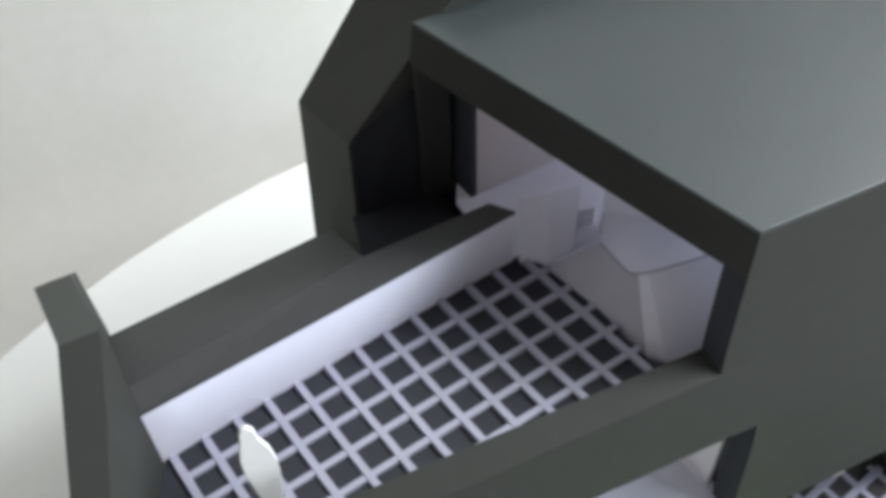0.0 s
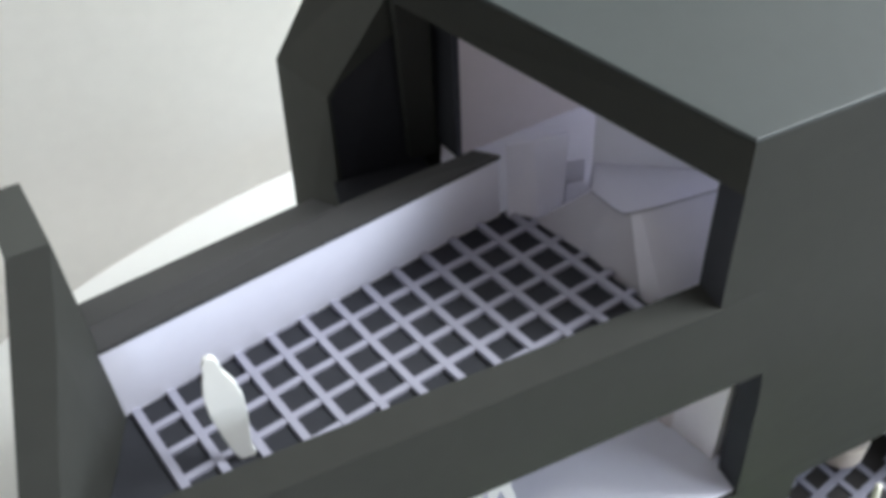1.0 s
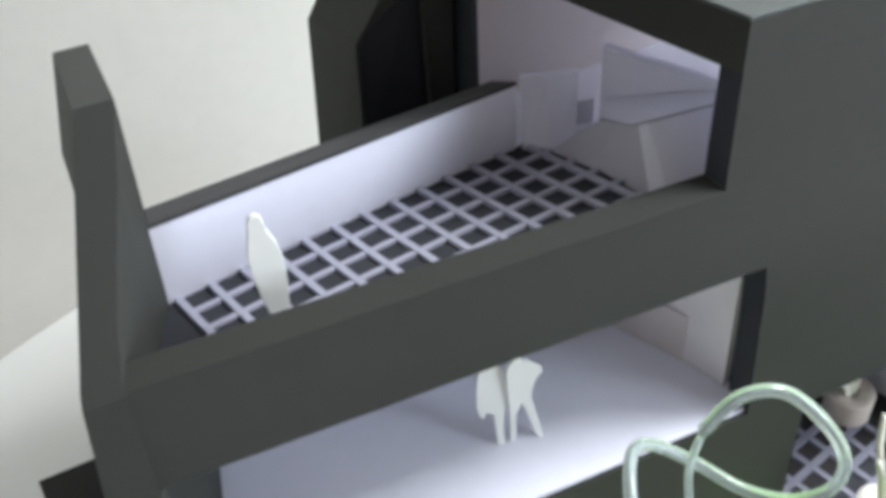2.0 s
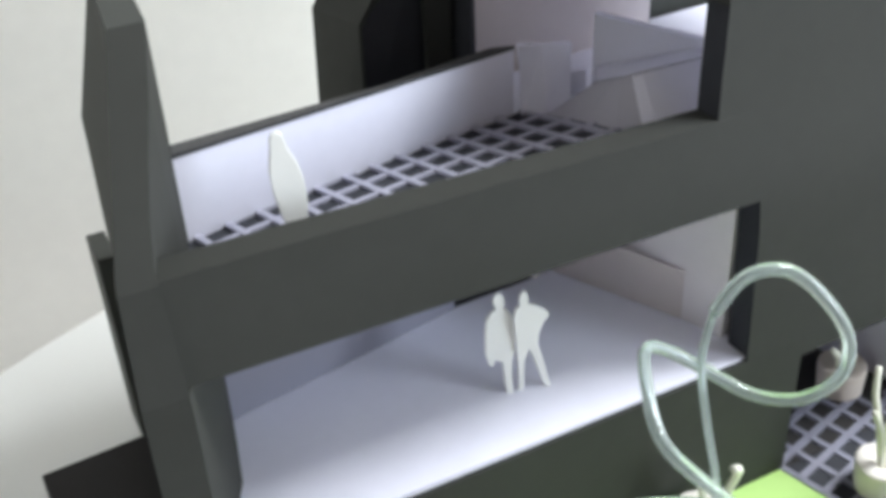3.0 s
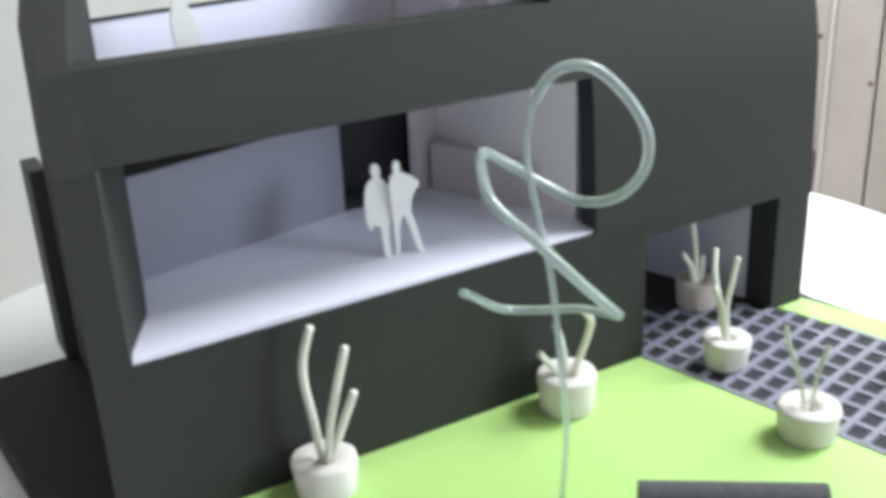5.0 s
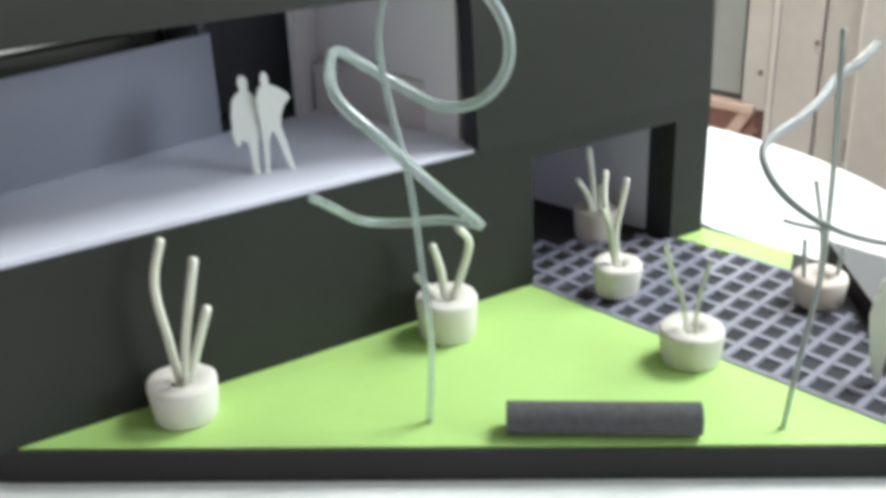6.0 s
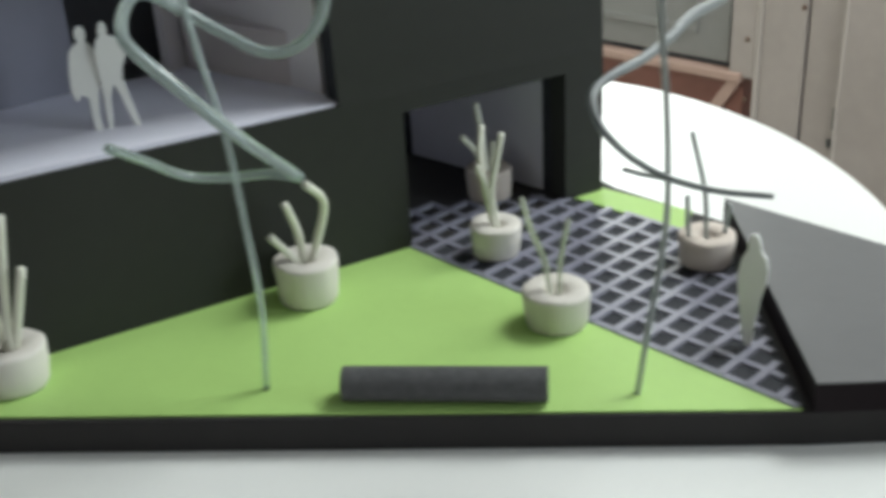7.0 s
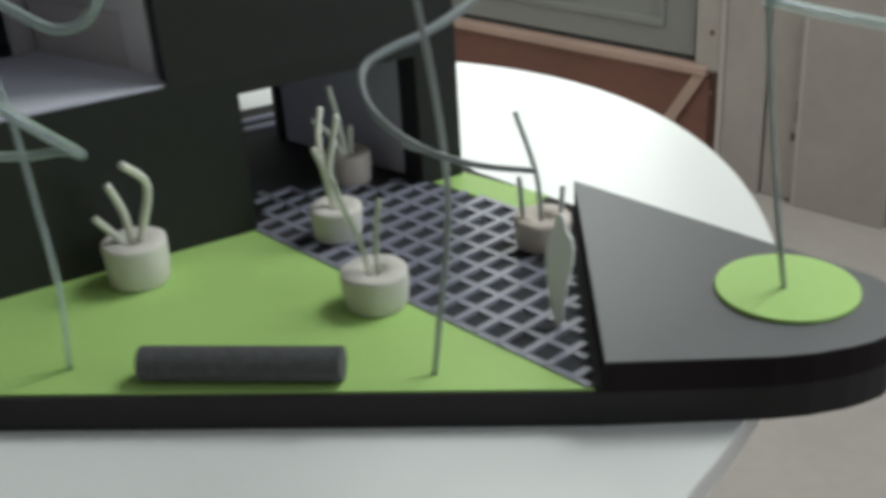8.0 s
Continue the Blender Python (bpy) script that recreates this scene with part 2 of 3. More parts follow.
# boarded wall of wide pale boards, with knots and raised edges
boards = thing("wall_boards", (*east(-2.5), FLOOR_Z), "wall of wide pale pine boards with knots and raised edges", "wall", kind="structure")
for s0, s1, proud in ((-0.775, -0.30, 0.05), (-1.17, -0.80, 0.02), (-2.2, -1.19, 0.11), (-3.2, -2.22, 0.02), (-4.2, -3.22, 0.05), (-5.2, -4.22, 0.0), (-6.3, -5.22, 0.04)):
    part("board", east_box(s0, s1, -0.2, proud, FLOOR_Z, 8.4, 0.012), BOARD, boards)
for s0, s1, out in ((-0.295, -0.235, 0.075), (-1.235, -1.195, 0.125), (-3.29, -3.23, 0.06)):
    part("edge_strip", east_box(s0, s1, -0.02, out, FLOOR_Z, 8.4, 0.015), STRIP, boards, "lighter rounded edge strip")
for s0, z, out in ((-0.15, -0.97, 0.061), (-0.14, -1.82, 0.061), (-0.15, -2.49, 0.061), (-0.74, -1.4, 0.051), (-1.7, 0.1, 0.111)):
    x, y = east(s0, out)
    part("knot", turned([(0, -0.03), (0.022, -0.022), (0.028, 0.0), (0.022, 0.02), (0, 0.028)], (x, y, z), 10), KNOT, boards, "dark brown knot", smooth=True)
hinge = thing("hinge", (*east(-1.17, 0.03), -2.5), "small dark iron hinge on the boards", "hinge")
part("leaf", east_box(-1.19, -1.145, 0.0, 0.05, -2.62, -2.38, 0.01), STEEL, hinge)
x, y = east(-1.13, 0.03)
part("pin", turned([(0, -0.04), (0.03, -0.04), (0.03, 0.04), (0, 0.04)], (x, y, -2.78), 10), STEEL, hinge)

# glazed door with a grey panelled foot, over a pink-brown sill
door = thing("door_1", (*east(2.5), -2.5), "grey painted glazed door with a panelled foot", "door", kind="structure")
part("foot_panel", east_box(0.12, 5.2, -0.12, -0.02, -2.14, 0.25, 0.01), DOORGREY, door)
for a, b, z0, z1 in ((0.5, 4.8, -1.86, -1.78), (0.5, 4.8, -0.2, -0.12), (0.5, 0.58, -1.78, -0.2), (4.72, 4.8, -1.78, -0.2)):
    part("moulding", east_box(a, b, -0.02, 0.015, z0, z1, 0.01), DOORGREY, door)
part("rail", east_box(0.12, 5.2, -0.14, 0.02, 0.25, 0.6, 0.02), DOORGREY, door)
part("rail", east_box(0.12, 5.2, -0.14, 0.02, 6.4, 6.8, 0.02), DOORGREY, door)
for a in (0.12, 2.5, 4.9):
    part("stile", east_box(a, a + 0.3, -0.14, 0.02, 0.6, 6.4, 0.02), DOORGREY, door)
part("jamb", east_box(-0.23, 0.06, -0.2, 0.06, -2.25, 6.9, 0.015), BOARD, door, "pale pine door jamb")
part("seal", east_box(0.065, 0.115, -0.2, -0.03, -2.25, 6.8), BLACK, door, "dark gap beside the door")
part("gap", east_box(0.065, 5.2, -0.16, -0.04, -2.19, -2.145), BLACK, door, "dark gap under the door")
solo("wall_lintel", east_box(-0.12, 7.2, -0.3, 0.0, 6.9, 8.4), PLASTER, (*east(3), 6.9), "off-white plaster over the glazed door", "wall", kind="structure")
solo("wall_pier", east_box(5.2, 7.2, -0.3, 0.0, FLOOR_Z, 6.9), PLASTER, (*east(6), FLOOR_Z), "off-white plaster beside the glazed door", "wall", kind="structure")
sill = thing("door_sill", (*east(2.5), FLOOR_Z), "worn red-brown wooden step under the glazed door", "step", kind="structure")
part("tread", east_box(-0.1, 5.2, -0.2, 0.12, -2.30, -2.20, 0.02), PINKWOOD, sill, "pink-brown wooden tread")
part("riser", east_box(-0.1, 5.2, -0.2, 0.02, FLOOR_Z, -2.302), REDWOOD, sill)
brace = [(-0.09, -2.305), (0.06, -2.305), (0.84, -3.5), (0.68, -3.5)]
part("brace", prism([(*east(p, 0.025), z) for p, z in brace], [(*east(p, 0.09), z) for p, z in brace], 0.006), PINKWOOD, sill, "pale slanting wooden brace")

# ---- table ----
def oval(rows, z, sides=160, centre=(-1.005, 0.0), axes=(3.035, 2.265), turn=23.3):
    """A solid with oval rings: rows of (how far the ring lies inside the rim, height)."""
    c, s = math.cos(radians(turn)), math.sin(radians(turn))
    bm = bmesh.new()
    rings = []
    for inset, h in rows:
        ring = []
        for k in range(sides):
            t = 2 * math.pi * k / sides
            u, v = (axes[0] - inset) * math.cos(t), (axes[1] - inset) * math.sin(t)
            if v < 0:
                v = -(2.0 + 0.12 * math.tanh((-v - 2.0) / 0.12)) if v < -2.0 else v
            ring.append(bm.verts.new((centre[0] + u * c - v * s, centre[1] + u * s + v * c, z + h)))
        rings.append(ring)
    for a, b in zip(rings, rings[1:]):
        for k in range(sides):
            bm.faces.new((a[k], a[(k + 1) % sides], b[(k + 1) % sides], b[k]))
    bm.faces.new(rings[0][::-1])
    bm.faces.new(rings[-1])
    return bm


table = thing("oval_table", (-1.02, 0.0, FLOOR_Z), "oval white laminate table with a pale beige edge", "table")
part("tabletop", oval([(0.03, -0.09), (0.012, -0.08), (0.012, -0.002), (0.016, 0)], TABLE_Z), TABLE, table)
part("edge_band", oval([(0.013, -0.078), (0.0, -0.074), (-0.003, -0.04), (0.0, -0.008), (0.013, -0.004)], TABLE_Z), EDGE, table, "pale beige edge band")
for x, y in ((-2.5, -0.64), (0.46, 0.64)):
    part("column", turned([(0, 0.05), (0.16, 0.05), (0.16, TABLE_Z - 0.09 - FLOOR_Z), (0, TABLE_Z - 0.09 - FLOOR_Z)], (x, y, FLOOR_Z), 40), DOORGREY, table)
    part("foot", turned([(0, 0), (0.9, 0), (0.9, 0.05), (0.18, 0.14), (0, 0.14)], (x, y, FLOOR_Z), 60), DOORGREY, table)

# ---- base plate of the model ----
PLATE_RING = [(-1.78, 0.0), (0.36, -1.39), (0.72, -1.6), (0.81, -1.641), (0.9, -1.668), (0.96, -1.678), (1.02, -1.679), (1.08, -1.66), (1.13, -1.629), (1.173, -1.59), (1.198, -1.54), (1.21, -1.49), (1.21, -1.44), (0.95, -0.44), (0.84, 0.0), (0.84, 1.4), (0.66, 1.4), (0.66, 1.2), (0.16, 1.2), (0.16, 1.4), (-1.72, 1.4), (-1.75, 1.21), (-2.116, 1.19), (-2.06, 0.5), (-1.9, 0.1)]
plate = thing("base_plate", (0, 0, TABLE_Z), "dark charcoal base plate of the model with a lime green lawn", "base plate")
part("board", slab(PLATE_RING, TABLE_Z, 0.0, 0.006), PLATE, plate)
part("lawn", slab([(-1.74, -0.002), (-0.0, -0.002), (0.352, -1.375)], 0.0, 0.006), LIME, plate, "lime green card lawn")
part("lawn", slab([(0.655, 0.01), (0.79, 0.012), (0.915, -0.33), (0.79, -0.43)], 0.0, 0.006), LIME, plate, "narrow lime green card strip")


def grid(parent, origin, along, across, nu, nv, z, bars, high, clip, mat):
    """Crossed bars of a plastic grid, cut to a ring: along and across are the plan steps of one mesh, z its height at a place."""
    o, a, c = Vector(origin), Vector(along), Vector(across)

    def run(p, q, bar, up):
        inside = [k for k in range(401) if clip(p.lerp(q, k / 400))]
        if len(inside) < 7:
            return
        p, q = p.lerp(q, inside[0] / 400), p.lerp(q, inside[-1] / 400)
        n = max(1, round((q - p).length / 0.16))
        s = Vector((p.y - q.y, q.x - p.x)).normalized() * bar / 2
        bm = bmesh.new()
        rings = []
        for k in range(n + 1):
            m = p.lerp(q, k / n)
            rings.append([bm.verts.new((v.x, v.y, z(v) + h)) for v, h in ((m - s, -0.003), (m - s * 0.8, up), (m + s * 0.8, up), (m + s, -0.003))])
        for r0, r1 in zip(rings, rings[1:]):
            for k in range(4):
                bm.faces.new((r0[k], r0[(k + 1) % 4], r1[(k + 1) % 4], r1[k]))
        bm.faces.new(rings[0])
        bm.faces.new(rings[-1][::-1])
        part("bar", bm, mat, parent)

    for i in range(nu + 1):
        run(o + a * i, o + a * i + c * nv, bars[0], high)
    for j in range(nv + 1):
        run(o + c * j, o + c * j + a * nu, bars[1], high * 0.75)


def inside_ring(ring):
    def test(p):
        hit = False
        for (x0, y0), (x1, y1) in zip(ring, ring[1:] + ring[:1]):
            if (y0 > p.y) != (y1 > p.y) and p.x < x0 + (p.y - y0) * (x1 - x0) / (y1 - y0):
                hit = not hit
        return hit
    return test


PAVE = [(-0.002, 0.0), (0.350, -1.368), (0.90, -0.46), (0.785, -0.43), (0.66, 0.012), (0.55, 0.11), (0.37, 0.18), (0.16, 0.295), (0.067, 0.29), (0.065, 0.09), (0.0, 0.085)]
paving = part("paving", slab([(0.004, -0.004), (0.362, -1.375), (0.92, -0.46), (0.785, -0.435), (0.65, -0.004)], 0.0, 0.004), BLACK, plate, "black paving under a pale lavender plastic grid")
grid(paving, (-0.26, 1.0116), (0.0213, -0.0829), (0.0894, 0.0239), 32, 14, lambda p: 0.005, (0.028, 0.026), 0.007, inside_ring(PAVE), SHADEGRID)

# raised platform with a round lawn
WEDGE = [(0.37, -1.394), (0.72, -1.602), (0.81, -1.643), (0.9, -1.67), (0.96, -1.68), (1.02, -1.681), (1.08, -1.662), (1.13, -1.631), (1.175, -1.592), (1.20, -1.541), (1.212, -1.49), (1.212, -1.44), (0.952, -0.44)]
platform = thing("platform", (0.8, -1.3, 0), "raised dark grey card platform with a rounded corner", "platform")
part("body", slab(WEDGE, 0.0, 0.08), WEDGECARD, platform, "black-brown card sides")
# top much lighter than the sides: overhead light is put into its grey
part("top_sheet", slab(WEDGE, 0.08, 0.086, 0.002), LITSLATE, platform, "grey card top sheet, lightened for overhead light")
part("round_lawn", turned([(0, 0), (0.184, 0), (0.186, 0.002), (0.186, 0.010), (0.184, 0.012), (0, 0.012)], (0.975, -1.375, 0.086), 60), LIME, platform, "round lime green card disc")

# ---- the model building ----
house = thing("model_building", (-0.5, 0.5, 0), "dark grey-green card architectural model of a folded two-storey building", "model building")
T = 0.085


def yf(z):
    """How far the front leans back at that height."""
    return float(np.interp(z, (0, 0.535, 1.06, 1.29, 1.70), (0, 0, 0.025, 0.095, 0.19)))


def creased(bm):
    """Keeps the edges between rounded and flat faces sharp."""
    for e in bm.edges:
        e.smooth = len(e.link_faces) == 2 and e.link_faces[0].smooth == e.link_faces[1].smooth
    return bm


def ys(z):
    """The same lean with its folds eased."""
    return sum(yf(z + d) for d in (-0.12, -0.08, -0.04, 0, 0.04, 0.08, 0.12)) / 7 if 0.56 < z < 1.69 else yf(z)


def front_panel(ring):
    return prism([(x, yf(z), z) for x, z in ring], [(x, yf(z) + T, z) for x, z in ring])


def front_sheet(z0, z1, left, right, label=""):
    """A leaning board of the front between heights z0 and z1; left: its left ends at both."""
    bm = bmesh.new()
    rings = []
    n = 2 + int((z1 - z0) / 0.03)
    for k in range(n):
        z = z0 + (z1 - z0) * k / (n - 1)
        x = left[0] + (left[1] - left[0]) * k / (n - 1)
        rings.append([bm.verts.new(p) for p in ((x, ys(z), z), (right, ys(z), z), (right, ys(z) + T, z), (x, ys(z) + T, z))])
    for a, b in zip(rings, rings[1:]):
        for k in range(4):
            f = bm.faces.new((a[k], a[(k + 1) % 4], b[(k + 1) % 4], b[k]))
            # left end face takes a second material where one is given
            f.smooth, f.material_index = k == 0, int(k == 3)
    bm.faces.new(rings[0])
    bm.faces.new(rings[-1][::-1])
    return creased(bm)


part("front_wall", front_panel([(-1.7745, 0), (0, 0), (0, 0.47), (0.62, 0.47), (0.62, 0), (0.777, 0), (0.777, 0.535), (-1.7745, 0.535)]), CARD, house)
# black on the faces towards the openings: their shadow put into colour
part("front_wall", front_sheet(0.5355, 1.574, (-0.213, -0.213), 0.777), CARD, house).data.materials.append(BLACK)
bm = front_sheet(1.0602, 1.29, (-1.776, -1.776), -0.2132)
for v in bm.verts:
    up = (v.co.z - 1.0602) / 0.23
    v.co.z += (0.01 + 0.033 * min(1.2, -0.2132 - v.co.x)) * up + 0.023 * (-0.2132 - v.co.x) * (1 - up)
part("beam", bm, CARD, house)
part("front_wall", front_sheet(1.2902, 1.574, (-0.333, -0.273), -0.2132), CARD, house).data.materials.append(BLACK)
# lower room
part("deck", prism([(-1.765, 0.014, 0.536), (-0.213, 0.014, 0.525), (-0.19, 0.12, 0.525), (-0.38, 0.78, 0.525), (-0.52, 0.665, 0.525), (-0.83, 0.645, 0.53), (-1.61, 0.52, 0.536)], [(-1.765, 0.014, 0.556), (-0.213, 0.014, 0.545), (-0.19, 0.12, 0.545), (-0.38, 0.78, 0.545), (-0.52, 0.665, 0.545), (-0.83, 0.645, 0.55), (-1.61, 0.52, 0.556)]), WHITE, house, "white card floor of the lower room")
part("niche_floor", slab([(-0.90, 0.655), (-0.50, 0.69), (-0.46, 0.88), (-0.93, 0.83)], 0.50, 0.54), NICHE, house, "dark grey floor of the niche")
# back wall darkened: the weaker light deep in the room, put into colour
part("back_wall", wall((-1.62, 0.49), (-0.83, 0.637), 0.55, 0.893, 0.014), DIMLAVENDER, house, "grey lavender card back wall of the lower room, darkened for weaker light")
part("niche_back", wall((-0.93, 0.82), (-0.46, 0.88), 0.53, 1.06, 0.04), NICHE, house, "dark grey back of the niche")
part("niche_side", wall((-0.836, 0.668), (-0.89, 0.82), 0.53, 1.06, 0.03), NICHE, house, "dark grey side of the niche")
part("back_wall", wall((-0.527, 0.652), (-0.38, 0.74), 0.545, 1.06, 0.03), PALE, house, "pale grey card wall beside the niche")
part("side_wall", wall((-0.217, 0.115), (-0.42, 0.79), 0.545, 1.06, -0.05), PALE, house, "pale grey card side wall")
part("low_wall", wall((-0.262, 0.25), (-0.462, 0.67), 0.545, 0.72, -0.06, 0.004), BLUSH, house, "low blush grey card wall")
ring = [(-1.75, 0.125), (-0.22, 0.125), (-0.42, 0.88), (-0.94, 0.86), (-0.9, 0.65), (-1.62, 0.52)]
part("ceiling_board", prism([(x, y, 1.06 - 0.013 * (x + 0.22)) for x, y in ring], [(x, y, 1.084) for x, y in ring]), WHITE, house)
# terrace: a floor that rises to the front beam, with a plastic grid on it
def terrace_z(p):
    u = p[0] + 1.583
    d = max(-0.1, (0.575 + 0.16 * u - p[1]) / 1.013)
    return 1.1126 + 0.023 * u - 0.026 * u * u + 0.176 * d + 0.06 * d * abs(d)


ring = [(-1.80, 0.14), (-1.2, 0.14), (-0.7, 0.14), (-0.40, 0.14), (-0.43, 0.33), (-0.45, 0.62), (-0.53, 0.745), (-1.0, 0.68), (-1.60, 0.58)]
terrace = part("terrace_floor", prism([(x, y, 1.085) for x, y in ring], [(x, y, terrace_z((x, y)) - 0.004) for x, y in ring]), BLACK, house, "black card terrace floor under a pale lavender plastic grid")
TERRACE = [(-1.60, 0.575), (-0.515, 0.74), (-0.485, 0.66), (-0.428, 0.42), (-0.41, 0.16), (-0.66, 0.13), (-0.70, 0.15), (-0.94, 0.13), (-1.0, 0.12), (-1.13, 0.13), (-1.30, 0.12), (-1.42, 0.12), (-1.60, 0.30), (-1.64, 0.30), (-1.64, 0.27), (-1.60, 0.27)]
grid(terrace, (-1.583, 0.574), (0.0877, 0.0140), (0.0155, -0.0903), 13, 6, terrace_z, (0.023, 0.023), 0.007, inside_ring(TERRACE), GRID)
part("parapet", wall((-1.606, 0.559), (-0.552, 0.735), 1.06, 1.3545, 0.006, z1b=1.317), WHITE, house, "white card parapet")
bm = bmesh.new()
cap = [[bm.verts.new((x, y, z + h)) for x, y, z in ((-1.606, 0.556, 1.3562), (-0.552, 0.732, 1.3185), (-0.592, 0.805, 1.293), (-0.946, 0.812, 1.262), (-1.61, 0.65, 1.333))] for h in (-0.003, 0.009)]
for i, j, k in ((0, 1, 3), (1, 2, 3), (0, 3, 4)):
    for c in cap:
        bm.faces.new((c[i], c[j], c[k]))
for i in range(5):
    bm.faces.new((cap[0][i], cap[0][(i + 1) % 5], cap[1][(i + 1) % 5], cap[1][i]))
part("parapet_cap", bm, LITCOPING, house, "dark grey card coping on the parapet, lightened for overhead light")
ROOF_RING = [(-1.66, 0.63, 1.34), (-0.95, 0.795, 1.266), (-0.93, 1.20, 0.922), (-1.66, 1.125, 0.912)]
part("rear_roof", prism([(x, y, z - 0.02) for x, y, z in ROOF_RING], ROOF_RING), LITCOPING, house, "dark sloping card roof behind the parapet")
part("loft_floor", slab([(-1.6, 0.515), (-0.85, 0.66), (-0.9, 0.82), (-0.96, 1.155), (-1.6, 1.085)], 0.775, 0.80), LITOLIVE, house, "olive grey card floor behind the lower back wall")
part("rear_side", prism([(-0.965, 0.81, 0.8), (-0.95, 0.81, 0.8), (-0.932, 1.18, 0.8), (-0.947, 1.18, 0.8)], [(-0.965, 0.81, 1.236), (-0.95, 0.81, 1.236), (-0.932, 1.18, 0.918), (-0.947, 1.18, 0.918)]), LITCOPING, house)
part("rear_wall", wall((-1.66, 1.09), (-0.90, 1.17), 0, 0.808, 0.03), LITOLIVE, house, "olive grey card wall below the rear slot")
# black sheet where the void behind the parapet lies in the dark
part("void_floor", slab([(-0.945, 0.80), (-0.59, 0.80), (-0.60, 1.13), (-0.87, 1.155)], 0.95, 1.0), BLACK, house, "black sheet standing for the dark void behind the parapet")

# left gable wall: an upright board, bent in plan, with a folded front edge
rows = []
for y in (0.0, 0.045, 0.085, 0.11, 0.2, 0.3, 0.42, 0.57, 0.66, 0.76, 0.9, 1.0, 1.10, 1.17):
    top = float(np.interp(y, (0, 0.085, 0.57, 0.66, 1.10, 1.17), (1.10, 1.335, 1.70, 1.79, 1.265, 0.9)))
    xo = float(np.interp(y, (0, 0.11, 0.57, 0.66, 1.10), (-1.88, -1.855, -1.69, -1.69, -1.723)))
    xi = float(np.interp(y, (0, 0.11, 0.2, 0.3, 0.42, 0.555, 0.66, 1.10), (-1.775, -1.772, -1.745, -1.706, -1.655, -1.60, -1.615, -1.65)))
    rows.append([(xo, y, 0), (xo, y, top), (xi, y, top), (xi, y, 0)])
bm = bmesh.new()
rings = [[bm.verts.new(p) for p in r] for r in rows]
for a, b in zip(rings, rings[1:]):
    for k in range(4):
        # outer and rear top faces take the olive lightened for bounced light
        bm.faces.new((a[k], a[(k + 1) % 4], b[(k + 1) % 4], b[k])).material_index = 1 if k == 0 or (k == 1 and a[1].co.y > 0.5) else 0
bm.faces.new(rings[0])
bm.faces.new(rings[-1][::-1])
part("gable_wall", bm, CARD, house).data.materials.append(LITOLIVE)
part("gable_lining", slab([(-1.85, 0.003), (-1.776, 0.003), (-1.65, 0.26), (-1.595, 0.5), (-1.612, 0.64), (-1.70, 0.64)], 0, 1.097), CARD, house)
part("back_panel", block(-1.77, -1.71, 1.185, 1.35, 0, 0.745, 0.004), LITOLIVE, house, "olive grey card panel")
part("back_panel", block(-1.707, -1.665, 1.18, 1.26, 0, 0.72, 0.004), LITOLIVE, house, "olive grey card panel")

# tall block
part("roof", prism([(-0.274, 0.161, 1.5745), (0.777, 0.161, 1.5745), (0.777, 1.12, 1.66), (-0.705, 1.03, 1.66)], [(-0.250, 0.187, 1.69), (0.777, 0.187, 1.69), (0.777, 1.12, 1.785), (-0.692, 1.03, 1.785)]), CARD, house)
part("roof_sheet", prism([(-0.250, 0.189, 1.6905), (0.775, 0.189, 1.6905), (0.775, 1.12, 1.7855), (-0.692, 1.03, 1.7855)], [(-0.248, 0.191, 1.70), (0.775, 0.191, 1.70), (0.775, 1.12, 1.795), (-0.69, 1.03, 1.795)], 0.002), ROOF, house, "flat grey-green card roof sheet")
L = [(-0.95, 1.38, 0.47), (-0.918, 1.38, 1.305), (-0.66, 1.225, 1.9), (-0.562, 1.0, 1.9), (-0.851, 1.161, 1.307), (-0.865, 1.161, 0.47)]
bm = bmesh.new()
a, b = [bm.verts.new(p) for p in L], [bm.verts.new((0.777, y, z)) for _, y, z in L]
for k in range(6):
    bm.faces.new((a[k], a[(k + 1) % 6], b[(k + 1) % 6], b[k]))
for e in (a, b):
    bm.faces.new((e[0], e[1], e[4], e[5]))
    bm.faces.new((e[1], e[2], e[3], e[4]))
part("rear_shell", bm, LITOLIVE, house, "olive grey folded card shell, lightened for bounced light")
part("rear_wall", slab([(-0.95, 1.38), (-0.865, 1.161), (0.16, 1.161), (0.16, 1.38)], 0.0, 0.469), CARD, house)
part("rear_pier", block(0.66, 0.777, 1.161, 1.38, 0.0, 0.469), CARD, house)
part("end_wall", block(0.737, 0.777, 0.12, 1.3, 0.47, 1.145), CARD, house)
# unseen end, left open between these posts to let light into the room
part("end_wall", block(0.737, 0.777, 0.12, 0.20, 1.1455, 1.575), CARD, house)
part("end_wall", block(0.737, 0.777, 1.1, 1.3, 1.1455, 1.575), CARD, house)
# black sheet closing the unlit hollow of the block: its shade as colour
part("void_sheet", prism([(-0.845, 1.157, 0.9), (-0.60, 1.125, 0.9), (-0.60, 1.145, 0.9), (-0.845, 1.16, 0.9)], [(-0.845, 1.157, 1.29), (-0.60, 1.095, 1.78), (-0.60, 1.115, 1.78), (-0.845, 1.16, 1.29)]), BLACK, house, "black sheet standing for the dark hollow in the block's open end")
part("roof_leg", prism([(-0.655, 1.085, 1.06), (-0.58, 1.07, 1.06), (-0.58, 1.10, 1.06), (-0.655, 1.115, 1.06)], [(-0.685, 1.04, 1.66), (-0.60, 1.03, 1.66), (-0.60, 1.06, 1.66), (-0.685, 1.07, 1.66)]), CARD, house)
